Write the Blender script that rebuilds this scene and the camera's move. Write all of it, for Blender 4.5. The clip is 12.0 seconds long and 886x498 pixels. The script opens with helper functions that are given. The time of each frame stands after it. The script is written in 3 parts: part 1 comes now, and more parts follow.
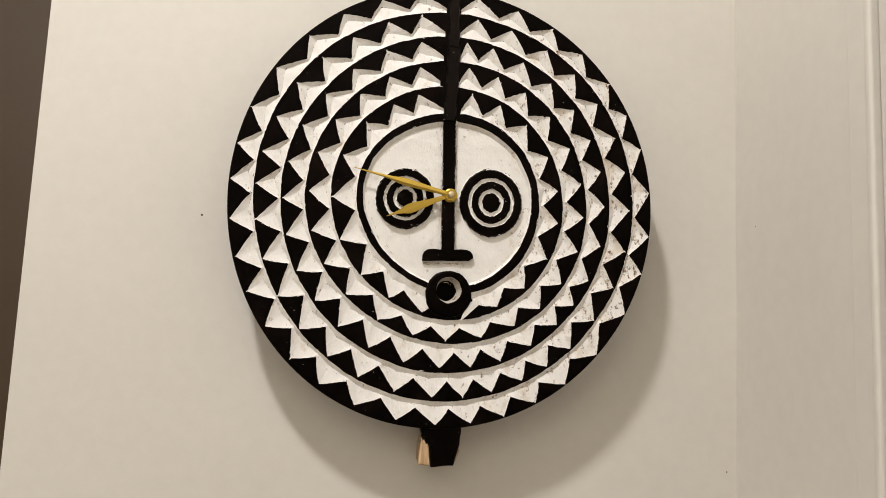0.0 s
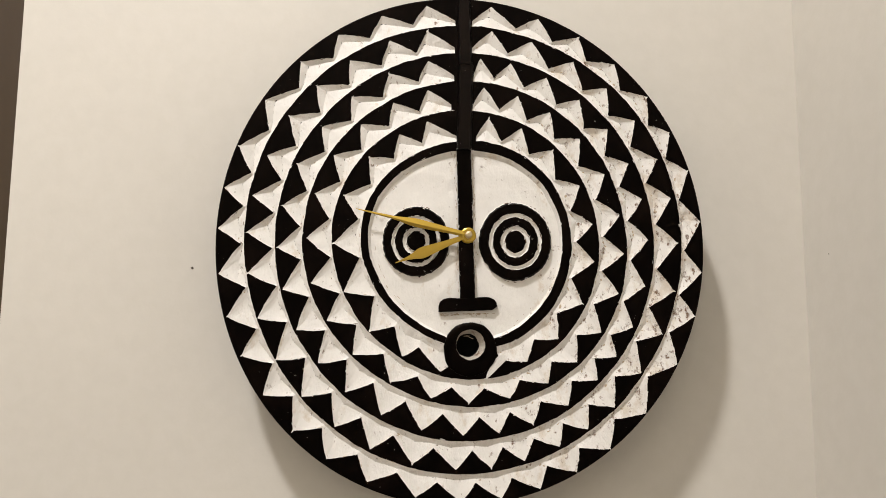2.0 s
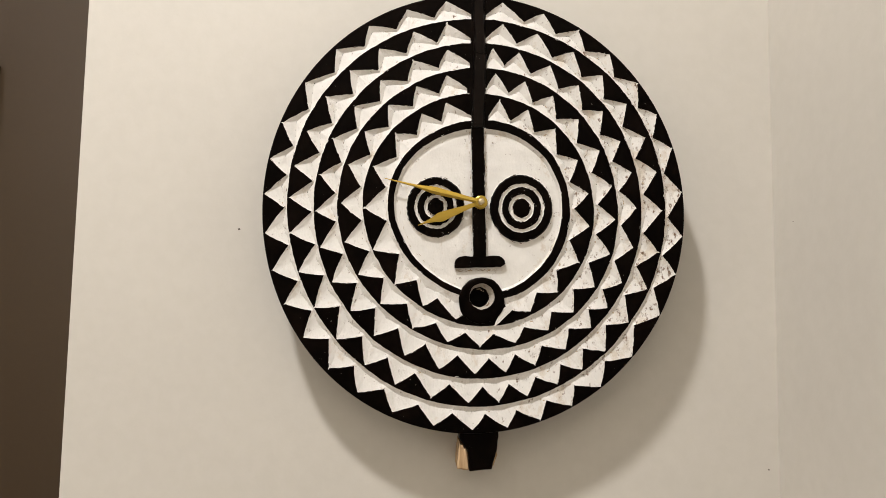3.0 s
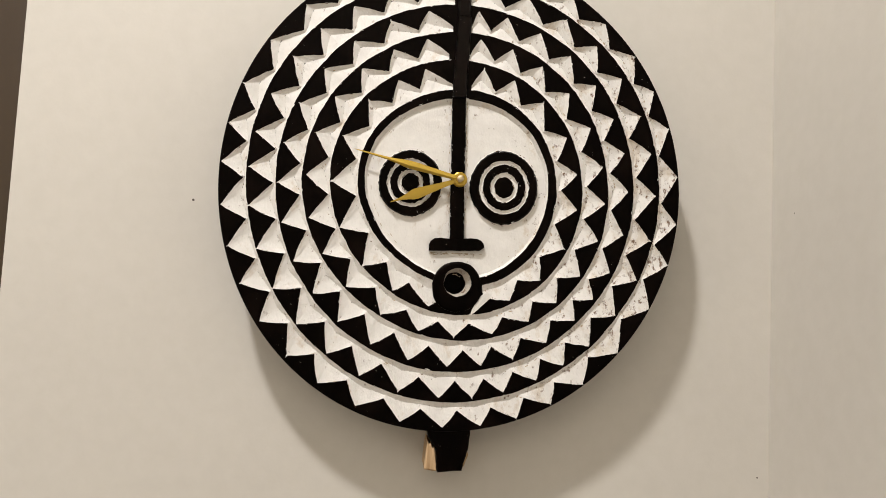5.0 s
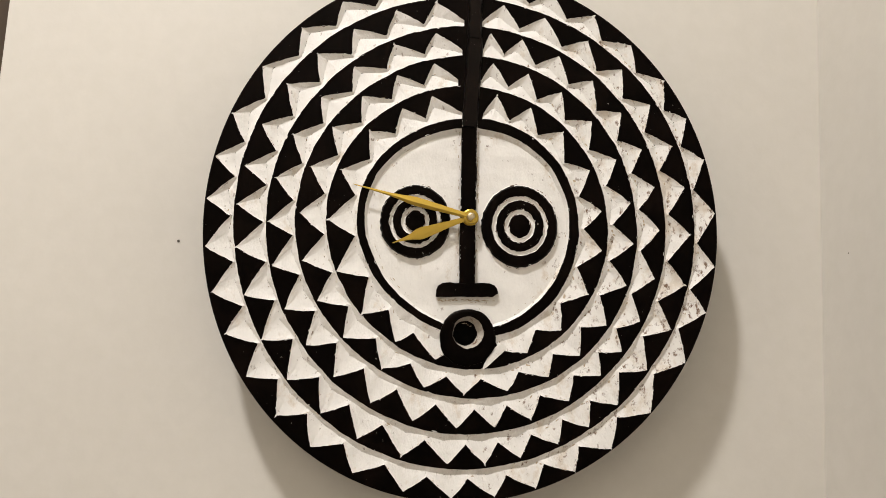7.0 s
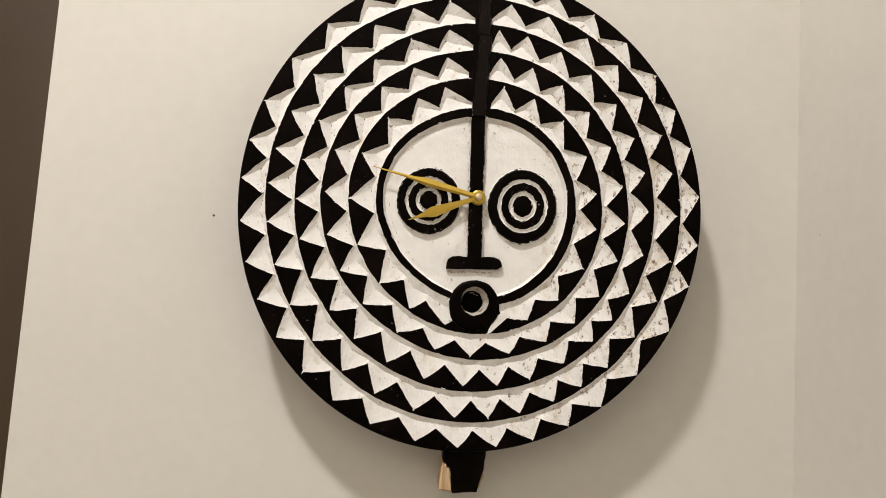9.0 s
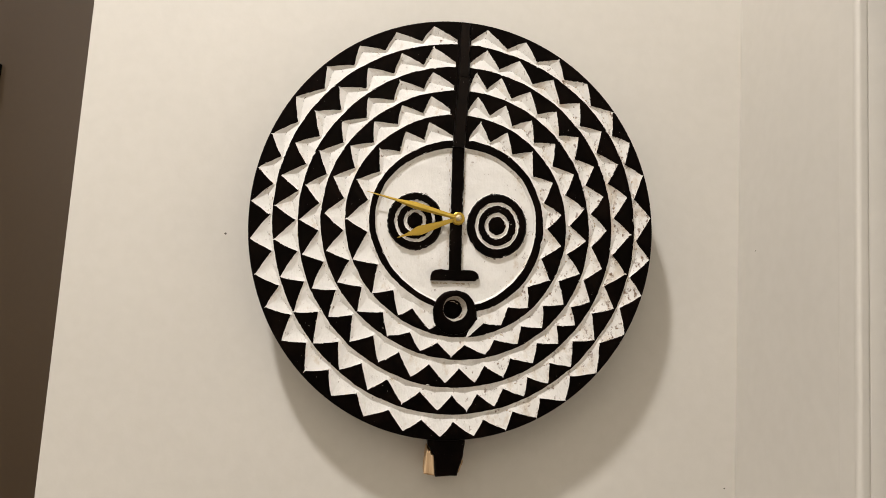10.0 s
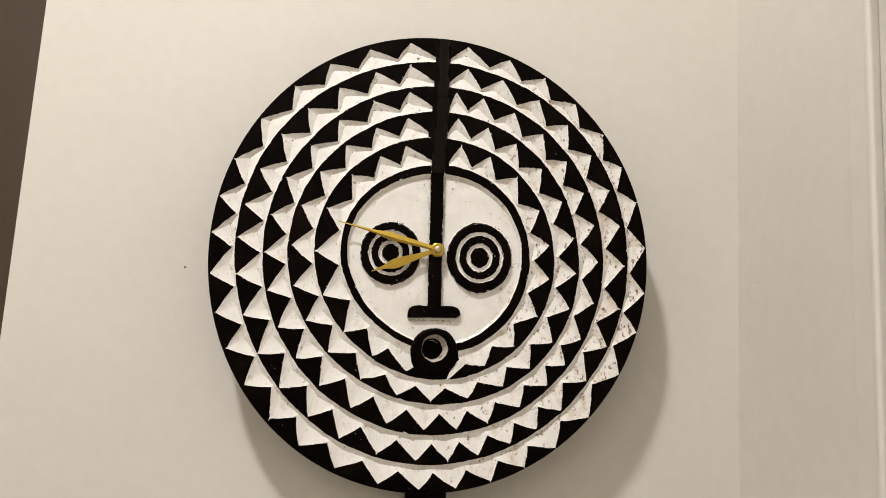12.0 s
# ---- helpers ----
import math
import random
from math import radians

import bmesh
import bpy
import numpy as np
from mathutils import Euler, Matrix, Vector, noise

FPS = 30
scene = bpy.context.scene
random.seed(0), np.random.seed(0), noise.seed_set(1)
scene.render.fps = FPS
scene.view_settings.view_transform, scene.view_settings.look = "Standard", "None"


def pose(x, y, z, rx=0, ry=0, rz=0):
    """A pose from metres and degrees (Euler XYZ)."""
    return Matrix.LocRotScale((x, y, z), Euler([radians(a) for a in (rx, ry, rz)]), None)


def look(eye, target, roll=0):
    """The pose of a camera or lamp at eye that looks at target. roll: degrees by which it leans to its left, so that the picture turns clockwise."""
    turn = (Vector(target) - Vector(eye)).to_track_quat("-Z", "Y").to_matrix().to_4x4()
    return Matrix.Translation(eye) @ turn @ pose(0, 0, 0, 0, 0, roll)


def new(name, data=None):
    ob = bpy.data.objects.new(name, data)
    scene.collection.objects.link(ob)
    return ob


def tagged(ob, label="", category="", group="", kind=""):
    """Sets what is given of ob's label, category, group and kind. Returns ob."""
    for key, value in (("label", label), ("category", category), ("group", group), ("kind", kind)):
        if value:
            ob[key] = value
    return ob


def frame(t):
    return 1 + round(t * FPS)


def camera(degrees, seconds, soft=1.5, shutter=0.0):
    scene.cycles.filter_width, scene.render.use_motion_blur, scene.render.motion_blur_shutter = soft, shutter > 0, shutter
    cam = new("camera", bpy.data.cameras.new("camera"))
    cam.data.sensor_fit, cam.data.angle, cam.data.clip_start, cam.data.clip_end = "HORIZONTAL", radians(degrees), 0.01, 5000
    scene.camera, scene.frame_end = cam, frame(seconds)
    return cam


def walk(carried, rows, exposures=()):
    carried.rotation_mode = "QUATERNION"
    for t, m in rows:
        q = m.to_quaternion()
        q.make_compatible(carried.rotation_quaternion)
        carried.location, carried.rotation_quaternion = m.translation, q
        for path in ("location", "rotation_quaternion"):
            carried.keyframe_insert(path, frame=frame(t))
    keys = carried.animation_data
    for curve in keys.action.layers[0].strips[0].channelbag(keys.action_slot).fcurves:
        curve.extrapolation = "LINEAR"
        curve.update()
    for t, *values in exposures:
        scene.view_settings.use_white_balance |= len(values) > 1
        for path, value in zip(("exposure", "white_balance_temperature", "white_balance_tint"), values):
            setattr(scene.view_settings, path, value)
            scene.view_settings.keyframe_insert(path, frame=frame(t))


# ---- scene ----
cam = camera(62.0, 12.0, soft=0.6)
PATH = [
    (0, (-0.0812, -0.8334, 1.6613), (0.1152, 1.1431, 1.8963), 2.42),
    (0.5, (-0.0742, -0.7740, 1.6828), (0.0720, 1.2094, 1.8938), 1.54),
    (1, (-0.0642, -0.7376, 1.6962), (0.0263, 1.2483, 1.9154), 0.81),
    (1.5, (-0.0518, -0.7217, 1.7116), (0.0336, 1.2633, 1.9407), 0.62),
    (2, (-0.0479, -0.7397, 1.7186), (0.0280, 1.2452, 1.9524), 0.37),
    (2.5, (-0.0582, -0.7786, 1.7025), (0.0123, 1.2099, 1.9052), 0.42),
    (3, (-0.0708, -0.8445, 1.6888), (0.0111, 1.1456, 1.8701), 0.89),
    (3.2, (-0.0747, -0.8660, 1.6849), (0.0175, 1.1258, 1.8411), 0.99),
    (4.8, (-0.0649, -0.7928, 1.6847), (0.0771, 1.1963, 1.8374), 2.43),
    (5, (-0.0644, -0.7755, 1.6866), (0.0814, 1.2132, 1.8410), 2.74),
    (5.5, (-0.0572, -0.7462, 1.6928), (0.0677, 1.2373, 1.9164), 2.99),
    (6, (-0.0496, -0.7240, 1.7004), (0.0600, 1.2614, 1.9146), 3.53),
    (6.5, (-0.0475, -0.7092, 1.6997), (0.0397, 1.2749, 1.9363), 3.31),
    (6.7, (-0.0465, -0.7005, 1.6996), (0.0406, 1.2823, 1.9464), 2.93),
    (8.3, (-0.0558, -0.7267, 1.7061), (0.0155, 1.2550, 1.9669), 2.56),
    (8.5, (-0.0548, -0.7363, 1.7019), (0.0171, 1.2488, 1.9345), 2.83),
    (9, (-0.0565, -0.7731, 1.6887), (0.0176, 1.2159, 1.8844), 3.57),
    (9.5, (-0.0578, -0.8269, 1.6887), (0.0285, 1.1570, 1.9270), 3.73),
    (10, (-0.0559, -0.8795, 1.6803), (0.0466, 1.1044, 1.9118), 3.48),
    (10.5, (-0.0739, -0.9374, 1.6730), (0.0884, 1.0413, 1.9154), 3.44),
    (11, (-0.0684, -0.9422, 1.6842), (0.0853, 1.0376, 1.9224), 3.30),
    (11.5, (-0.0690, -0.8871, 1.6920), (0.0759, 1.0913, 1.9469), 3.10),
    (12, (-0.0427, -0.8167, 1.7036), (0.0874, 1.1586, 1.9891), 3.05),
]
walk(cam, [(t, look(eye, target, roll)) for t, eye, target, roll in PATH])

# ---- world and light ----
world = bpy.data.worlds.new("world")
scene.world = world
world.use_nodes = True
world.node_tree.nodes["Background"].inputs[0].default_value = (0.05, 0.045, 0.04, 1)
world.node_tree.nodes["Background"].inputs[1].default_value = 0.2
scene.view_settings.exposure = 0.0
LAMP = (-0.86, -1.32, 4.12)
lamp_data = bpy.data.lights.new("lamp_glow", "AREA")
lamp_data.shape, lamp_data.size, lamp_data.energy = "DISK", 0.24, 85.0
lamp_data.color = (1.0, 0.972, 0.972)
lamp = new("lamp_glow", lamp_data)
lamp.matrix_world = pose(*LAMP)


# ---- materials ----
def material(name, base, rough=0.5, metal=0.0):
    m = bpy.data.materials.new(name)
    m.use_nodes = True
    b = m.node_tree.nodes["Principled BSDF"]
    b.inputs["Base Color"].default_value = (*base, 1)
    b.inputs["Roughness"].default_value = rough
    b.inputs["Metallic"].default_value = metal
    return m, m.node_tree, b


def noise_node(nt, scale, detail=4.0, rough=0.55, stretch=None):
    co = nt.nodes.new("ShaderNodeTexCoord")
    n = nt.nodes.new("ShaderNodeTexNoise")
    n.inputs["Scale"].default_value, n.inputs["Detail"].default_value, n.inputs["Roughness"].default_value = scale, detail, rough
    if stretch:
        mp = nt.nodes.new("ShaderNodeMapping")
        mp.inputs["Scale"].default_value = stretch
        nt.links.new(co.outputs["Object"], mp.inputs["Vector"])
        nt.links.new(mp.outputs["Vector"], n.inputs["Vector"])
    else:
        nt.links.new(co.outputs["Object"], n.inputs["Vector"])
    return n.outputs["Fac"]


def ramp(nt, fac, stops):
    r = nt.nodes.new("ShaderNodeValToRGB")
    e = r.color_ramp.elements
    while len(e) < len(stops):
        e.new(0.5)
    for k, (p, c) in zip(e, stops):
        k.position, k.color = p, (*c, 1)
    nt.links.new(fac, r.inputs["Fac"])
    return r.outputs["Color"]


def mix(nt, fac, a, b, kind="MIX"):
    m = nt.nodes.new("ShaderNodeMix")
    m.data_type, m.blend_type = "RGBA", kind
    for socket, value in ((m.inputs[0], fac), (m.inputs[6], a), (m.inputs[7], b)):
        if hasattr(value, "node"):
            nt.links.new(value, socket)
        else:
            socket.default_value = value if isinstance(value, float) else (*value, 1)
    return m.outputs[2]


def bump(nt, b, height, strength, distance):
    n = nt.nodes.new("ShaderNodeBump")
    n.inputs["Strength"].default_value, n.inputs["Distance"].default_value = strength, distance
    nt.links.new(height, n.inputs["Height"])
    if b.inputs["Normal"].is_linked:
        nt.links.new(b.inputs["Normal"].links[0].from_socket, n.inputs["Normal"])
    nt.links.new(n.outputs["Normal"], b.inputs["Normal"])


def wall_paint(name, base, rough=0.55, relief=0.14):
    m, nt, b = material(name, base, rough)
    soft = ramp(nt, noise_node(nt, 2.3, 3), [(0.3, tuple(0.955 * c for c in base)), (0.7, tuple(min(1, 1.03 * c) for c in base))])
    fine = ramp(nt, noise_node(nt, 60, 4), [(0.35, (0.97, 0.97, 0.965)), (0.65, (1, 1, 1))])
    nt.links.new(mix(nt, 1.0, soft, fine, "MULTIPLY"), b.inputs["Base Color"])
    bump(nt, b, noise_node(nt, 260, 3), relief, 0.0006)
    bump(nt, b, noise_node(nt, 14, 3), relief, 0.0015)
    return m


WALL = wall_paint("warm_white_wall_paint", (0.638, 0.605, 0.543))
TRIM = wall_paint("warm_white_trim_paint", (0.638, 0.605, 0.543), 0.38, 0.15)
# Dark brown base that also holds the dimness of the hallway.
BROWN = wall_paint("hall_dimness_brown_paint", (0.086, 0.055, 0.030), 0.33)
CEIL = wall_paint("ceiling_paint", (0.80, 0.78, 0.74), 0.8)
STAIN = material("brown_wood_stain", (0.13, 0.075, 0.04), 0.8)[0]
TAN = wall_paint("thin_worn_paint", (0.47, 0.38, 0.27), 0.8, 0.5)
CHIP = material("dark_chip", (0.09, 0.075, 0.06), 0.9)[0]
# Plain black; above the closet door it stands in for shade.
DARK, nt, b = material("black_paint_and_gap_shade", (0.004, 0.0035, 0.003), 0.9)
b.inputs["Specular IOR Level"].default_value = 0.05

FLOOR, nt, b = material("oak_floor", (0.3, 0.2, 0.11), 0.4)
nt.links.new(ramp(nt, noise_node(nt, 9, 6, 0.6, (1, 9, 1)), [(0.3, (0.20, 0.15, 0.10)), (0.7, (0.32, 0.25, 0.17))]), b.inputs["Base Color"])

BLACK, nt, b = material("black_carved_wood_paint", (0.004, 0.003, 0.0025), 0.45)
b.inputs["Specular IOR Level"].default_value = 0.055
grain = noise_node(nt, 70, 5, 0.6, (1, 1, 0.16))
tone = ramp(nt, grain, [(0.3, (0.0002, 0.0001, 0.0001)), (0.62, (0.0007, 0.0004, 0.0003)), (0.8, (0.005, 0.0028, 0.0020))])
worn = ramp(nt, noise_node(nt, 19, 6, 0.65), [(0.48, (0, 0, 0)), (0.70, (0.6, 0.6, 0.6))])
specks = ramp(nt, noise_node(nt, 330, 3, 0.5), [(0.70, (0, 0, 0)), (0.73, (0.8, 0.8, 0.8))])
patch = ramp(nt, noise_node(nt, 22, 3), [(0.52, (0, 0, 0)), (0.60, (1, 1, 1))])
nt.links.new(mix(nt, mix(nt, 1.0, specks, patch, "MULTIPLY"), mix(nt, worn, tone, (0.0075, 0.0040, 0.0028)), (0.42, 0.39, 0.34)), b.inputs["Base Color"])
b.inputs["Specular Tint"].default_value = (1.0, 0.80, 0.68, 1)
nt.links.new(ramp(nt, noise_node(nt, 25, 4), [(0.3, (0.30,) * 3), (0.7, (0.44,) * 3)]), b.inputs["Roughness"])
bump(nt, b, grain, 0.5, 0.0010)
bump(nt, b, noise_node(nt, 300, 3), 0.3, 0.0005)


def white_paint(name, base, stains, relief=1.0):
    """Chalky paint, brushed thick; brown wood stains show through in flecks and streaks, most where the piece is worn."""
    m, nt, b = material(name, base, 0.62)
    chalk = ramp(nt, noise_node(nt, 75, 6, 0.65), [(0.32, tuple((1 - 0.10 * relief) * c for c in base)), (0.56, tuple(0.96 * c for c in base)), (0.7, base)])
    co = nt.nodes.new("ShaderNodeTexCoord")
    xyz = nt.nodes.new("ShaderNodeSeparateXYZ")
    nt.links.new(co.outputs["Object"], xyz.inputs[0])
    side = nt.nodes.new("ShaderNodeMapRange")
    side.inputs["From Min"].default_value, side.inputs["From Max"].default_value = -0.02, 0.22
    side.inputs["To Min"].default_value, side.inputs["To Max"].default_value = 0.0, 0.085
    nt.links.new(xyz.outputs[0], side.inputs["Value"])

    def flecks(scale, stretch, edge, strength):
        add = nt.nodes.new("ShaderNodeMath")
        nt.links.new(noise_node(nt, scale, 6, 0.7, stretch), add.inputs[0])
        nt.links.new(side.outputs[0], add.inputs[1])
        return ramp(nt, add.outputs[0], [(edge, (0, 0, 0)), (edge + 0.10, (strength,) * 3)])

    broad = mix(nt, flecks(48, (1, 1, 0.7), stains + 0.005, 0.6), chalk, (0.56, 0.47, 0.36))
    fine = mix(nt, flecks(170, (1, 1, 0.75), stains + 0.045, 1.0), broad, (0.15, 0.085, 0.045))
    nt.links.new(fine, b.inputs["Base Color"])
    bump(nt, b, noise_node(nt, 150, 6, 0.7, (1, 1, 0.4)), 0.55 * relief, 0.0018)
    bump(nt, b, noise_node(nt, 480, 4, 0.6, (1, 1, 0.6)), 0.2 * relief, 0.0009)
    bump(nt, b, noise_node(nt, 60, 4), 0.38 * relief, 0.0036)
    return m


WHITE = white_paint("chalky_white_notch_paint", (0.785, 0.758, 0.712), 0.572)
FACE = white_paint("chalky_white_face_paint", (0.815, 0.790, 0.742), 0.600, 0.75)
# Greyer, more stained mix for the inner wall of the mouth hollow.
LIP = white_paint("grey_lip_paint", (0.46, 0.42, 0.36), 0.52)
RIB = BLACK.copy()
RIB.name = "black_rib_paint"
RIB.node_tree.nodes["Principled BSDF"].inputs["Specular IOR Level"].default_value = 0.13

GOLD, nt, b = material("brushed_gold", (0.52, 0.355, 0.065), 0.40, 1.0)
nt.links.new(ramp(nt, noise_node(nt, 400, 3), [(0.3, (0.28,) * 3), (0.7, (0.40,) * 3)]), b.inputs["Roughness"])
STEEL = material("pale_brass_nut", (0.66, 0.55, 0.36), 0.32, 1.0)[0]
WOOD, nt, b = material("raw_split_wood", (0.5, 0.32, 0.17), 0.7)
split = noise_node(nt, 160, 5, 0.6, (1, 1, 0.08))
nt.links.new(ramp(nt, split, [(0.3, (0.30, 0.17, 0.07)), (0.6, (0.60, 0.42, 0.24)), (0.8, (0.70, 0.53, 0.34))]), b.inputs["Base Color"])
bump(nt, b, split, 0.8, 0.0015)
GLOW, nt, b = material("lamp_glass", (0.9, 0.88, 0.82), 0.4)
b.inputs["Emission Color"].default_value = (1.0, 0.86, 0.70, 1)
b.inputs["Emission Strength"].default_value = 2.0


# ---- building helpers ----
def link(name, bm, mats, parent=None, label=""):
    me = bpy.data.meshes.new(name)
    bm.to_mesh(me)
    bm.free()
    for m in mats if isinstance(mats, (list, tuple)) else [mats]:
        me.materials.append(m)
    ob = new(name, me)
    if parent:
        ob.parent = parent
    if label:
        tagged(ob, label)
    return ob


def part(name, bm, mats, parent, label=""):
    return link(name, bm, mats, parent, label)


def box_into(bm, lo, hi, bevel=0.0, mat=0, segments=2):
    made = bmesh.ops.create_cube(bm, size=1)["verts"]
    for v in made:
        v.co = Vector([a + (c + 0.5) * (z - a) for a, z, c in zip(lo, hi, v.co)])
    faces = {f for v in made for f in v.link_faces}
    for f in faces:
        f.material_index = mat
    if bevel:
        bmesh.ops.bevel(bm, geom=list({e for v in made for e in v.link_edges}), offset=bevel, segments=segments, affect="EDGES", profile=0.5)
    return bm


def box(lo, hi, bevel=0.0):
    return box_into(bmesh.new(), lo, hi, bevel)


def setting(name, bm, mat, label, category):
    return tagged(link(name, bm, mat), label, category, kind="structure")


# ---- the room ----
EDGE, CORNER = -0.4530, 0.353
JAMB, DOOR_X, DOOR_END, DOOR_TOP = -0.2535, 0.360, -0.281, 2.016
TOP = 4.14
setting("wall_north", box((EDGE, 0.0, 0.0), (CORNER + 0.12, 0.115, TOP), 0.002), WALL, "smooth warm white painted wall that ends at an outer corner", "wall")
bm = box((CORNER, JAMB, 0.0), (CORNER + 0.12, 0.0, TOP))
box_into(bm, (CORNER, -2.4, 2.11), (CORNER + 0.12, JAMB, TOP))
box_into(bm, (CORNER, -2.4, 0.0), (CORNER + 0.12, -1.09, 2.11))
setting("wall_east", bm, WALL, "warm white painted side wall with a closet opening", "wall")
# Unseen south and west walls, added close and white to bounce fill light.
setting("wall_south", box((-2.0, -2.52, 0.0), (CORNER + 0.12, -2.40, TOP)), WALL, "unseen warm white wall across the room, added to bounce fill light", "wall")
setting("wall_west", box((-2.12, -2.52, 0.0), (-2.0, 0.115, TOP)), WALL, "unseen warm white side wall, added to bounce fill light", "wall")
setting("wall_hall_west", box((-2.12, 0.115, 0.0), (-2.0, 1.42, TOP)), BROWN, "hallway wall with its dimness put into a brown colour", "wall")
setting("wall_hall", box((-2.0, 1.30, 0.0), (0.5, 1.42, TOP)), BROWN, "hallway wall beyond the corner, its dimness put into a brown colour", "wall")
setting("wall_hall_end", box((0.473, 0.115, 0.0), (0.59, 1.30, TOP)), BROWN, "end wall of the hallway, its dimness put into a brown colour", "wall")
setting("floor", box((-2.12, -2.52, -0.05), (1.3, 1.42, 0.0)), FLOOR, "oak plank floor", "floor")
setting("ceiling", box((-2.12, -2.52, TOP), (1.3, 1.42, TOP + 0.08)), CEIL, "plain off-white ceiling", "ceiling")


# ---- closet door, its casing and header ----
def casing_board():
    """An upright board with a rounded bead along its inner edge."""
    bm = box((CORNER - 0.006, JAMB + 0.007, 0.0), (CORNER + 0.002, JAMB + 0.0345, 2.11), 0.0012)
    return box_into(bm, (CORNER - 0.0095, JAMB - 0.001, 0.0), (CORNER + 0.002, JAMB + 0.008, 2.11), 0.0034, 0, 5)


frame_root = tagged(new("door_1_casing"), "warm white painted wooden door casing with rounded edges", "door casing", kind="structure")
part("side_casing", casing_board(), TRIM, frame_root)
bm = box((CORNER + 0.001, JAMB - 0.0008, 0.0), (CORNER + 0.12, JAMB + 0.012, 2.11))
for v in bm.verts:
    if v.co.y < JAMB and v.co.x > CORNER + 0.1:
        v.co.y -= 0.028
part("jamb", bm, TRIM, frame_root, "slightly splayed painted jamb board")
part("header_board", box((CORNER - 0.004, -1.09, 2.054), (CORNER + 0.0095, JAMB - 0.001, 2.11), 0.001), TRIM, frame_root)
# Added black block: the shade in the gap is put into its colour.
part("gap_shade_block", box((CORNER + 0.044, -1.09, 2.0), (CORNER + 0.11, JAMB - 0.030, 2.11)), DARK, frame_root, "black block standing in for the shade of the gap above the door")

door = tagged(new("door_1"), "flat warm white painted closet door with a gap above it", "door", kind="structure")
part("door_panel", box((DOOR_X, -1.085, 0.012), (DOOR_X + 0.035, DOOR_END, DOOR_TOP), 0.0012), TRIM, door)

# ---- small marks on the walls and the picture in the hallway ----
def nail_hole(at, size, side):
    """A small dark chip that dents the paint."""
    bm = bmesh.new()
    ring = []
    for r, d in ((1.0, 0.0), (0.55, 0.35)):
        ring.append([bm.verts.new((size * r * math.cos(w * math.pi / 5) * (1 + 0.3 * math.sin(3 * w)), -0.0003 + 0.0002 * d, size * r * math.sin(w * math.pi / 5))) for w in range(10)])
    for w in range(10):
        bm.faces.new((ring[0][w], ring[0][(w + 1) % 10], ring[1][(w + 1) % 10], ring[1][w]))
    bm.faces.new(ring[1])
    ob = tagged(link("nail_hole", bm, CHIP), "tiny dark nail hole in white wall paint", "nail hole", group="nail holes")
    ob.matrix_world = pose(*at, 0, 0, side)


nail_hole((-0.269, 0.0, 1.784), 0.0013, 0)
nail_hole((0.353, -0.045, 1.800), 0.0008, -90)
nail_hole((0.340, 0.0, 1.520), 0.0009, 0)
picture = tagged(new("picture_frame"), "black rectangular picture frame on the dim hallway wall", "picture frame")
picture.matrix_world = pose(-1.539, 1.30, 2.035)
bm = bmesh.new()
for lo, hi in (((-0.26, -0.03, -0.36), (-0.22, -0.002, 0.36)), ((0.22, -0.03, -0.36), (0.26, -0.002, 0.36)), ((-0.22, -0.03, 0.32), (0.22, -0.002, 0.36)), ((-0.22, -0.03, -0.36), (0.22, -0.002, -0.32))):
    box_into(bm, lo, hi, 0.002)
part("frame_border", bm, DARK, picture)
part("picture_panel", box((-0.219, -0.016, -0.319), (0.219, -0.004, 0.319)), DARK, picture)

# ---- ceiling lamp over the camera ----
lamp_thing = tagged(new("ceiling_lamp"), "round flush white ceiling lamp with a glass diffuser", "ceiling lamp")
lamp_thing.matrix_world = pose(LAMP[0], LAMP[1], TOP)
bm = bmesh.new()
bmesh.ops.create_cone(bm, cap_ends=True, segments=48, radius1=0.17, radius2=0.17, depth=0.012, matrix=pose(0, 0, -0.006))
part("base_plate", bm, TRIM, lamp_thing)
bm = bmesh.new()
bmesh.ops.create_cone(bm, cap_ends=True, segments=48, radius1=0.115, radius2=0.125, depth=0.004, matrix=pose(0, 0, -0.0145))
part("diffuser", bm, GLOW, lamp_thing, "round white glass diffuser")

# ---- the carved clock ----
HUB = (0.0, -0.0546, 1.81)
LEAN = 1.54
clock = tagged(new("wall_clock"), "black and white carved wooden mask clock hanging on wall", "clock")
clock.matrix_world = pose(*HUB, LEAN, 0, 0)
CX, CZ = -0.0047, -0.0065

# Each ring: teeth; tip radius and foot radius (mm: mean, then cosine and sine of one to three turns);
# the turn of the tips (degrees: start, sweep, then waves) and the shift of the feet against them.
RING_A = (19, (121.4, 1.8, 4.8, 0, -0.7, 0.1, 1.0), (104.7, -0.7, 6.4, 2.2, -2.2, -2.3, 0.6),
          (4.3, 346.7, -6.4, -4.2, 2.8, -3, 1, -1.1, -0.1, 0, -0.4, -0.2, 0.4, 0.5),
          (3.4, 3.2, -4.3, 0.1, -2.3, 1.6, -0.8, 0.5, -1, 0.6, -0.1, -0.6, -0.4))
RING_B = (24, (148.4, 3.2, 5.3, 0.5, -1.2, 0.9, 0.4), (131.4, 1.4, 6.3, 2.3, -2.3, -0.6, 0.6),
          (1.6, 352.6, -6.5, -1.6, 1.7, -2, -0.5, -0.6, 0.1, -0.2, -0.1, 0.2, 0, 0.2, 0.4, -0.2, -0.2, 0.1),
          (2.9, -1.3, -2.6, -0.5, -0.7, -0.5, 0, 0, -0.3, -0.4, 0.3, 0.2, -0.2, -0.3, -0.2, 0.1))
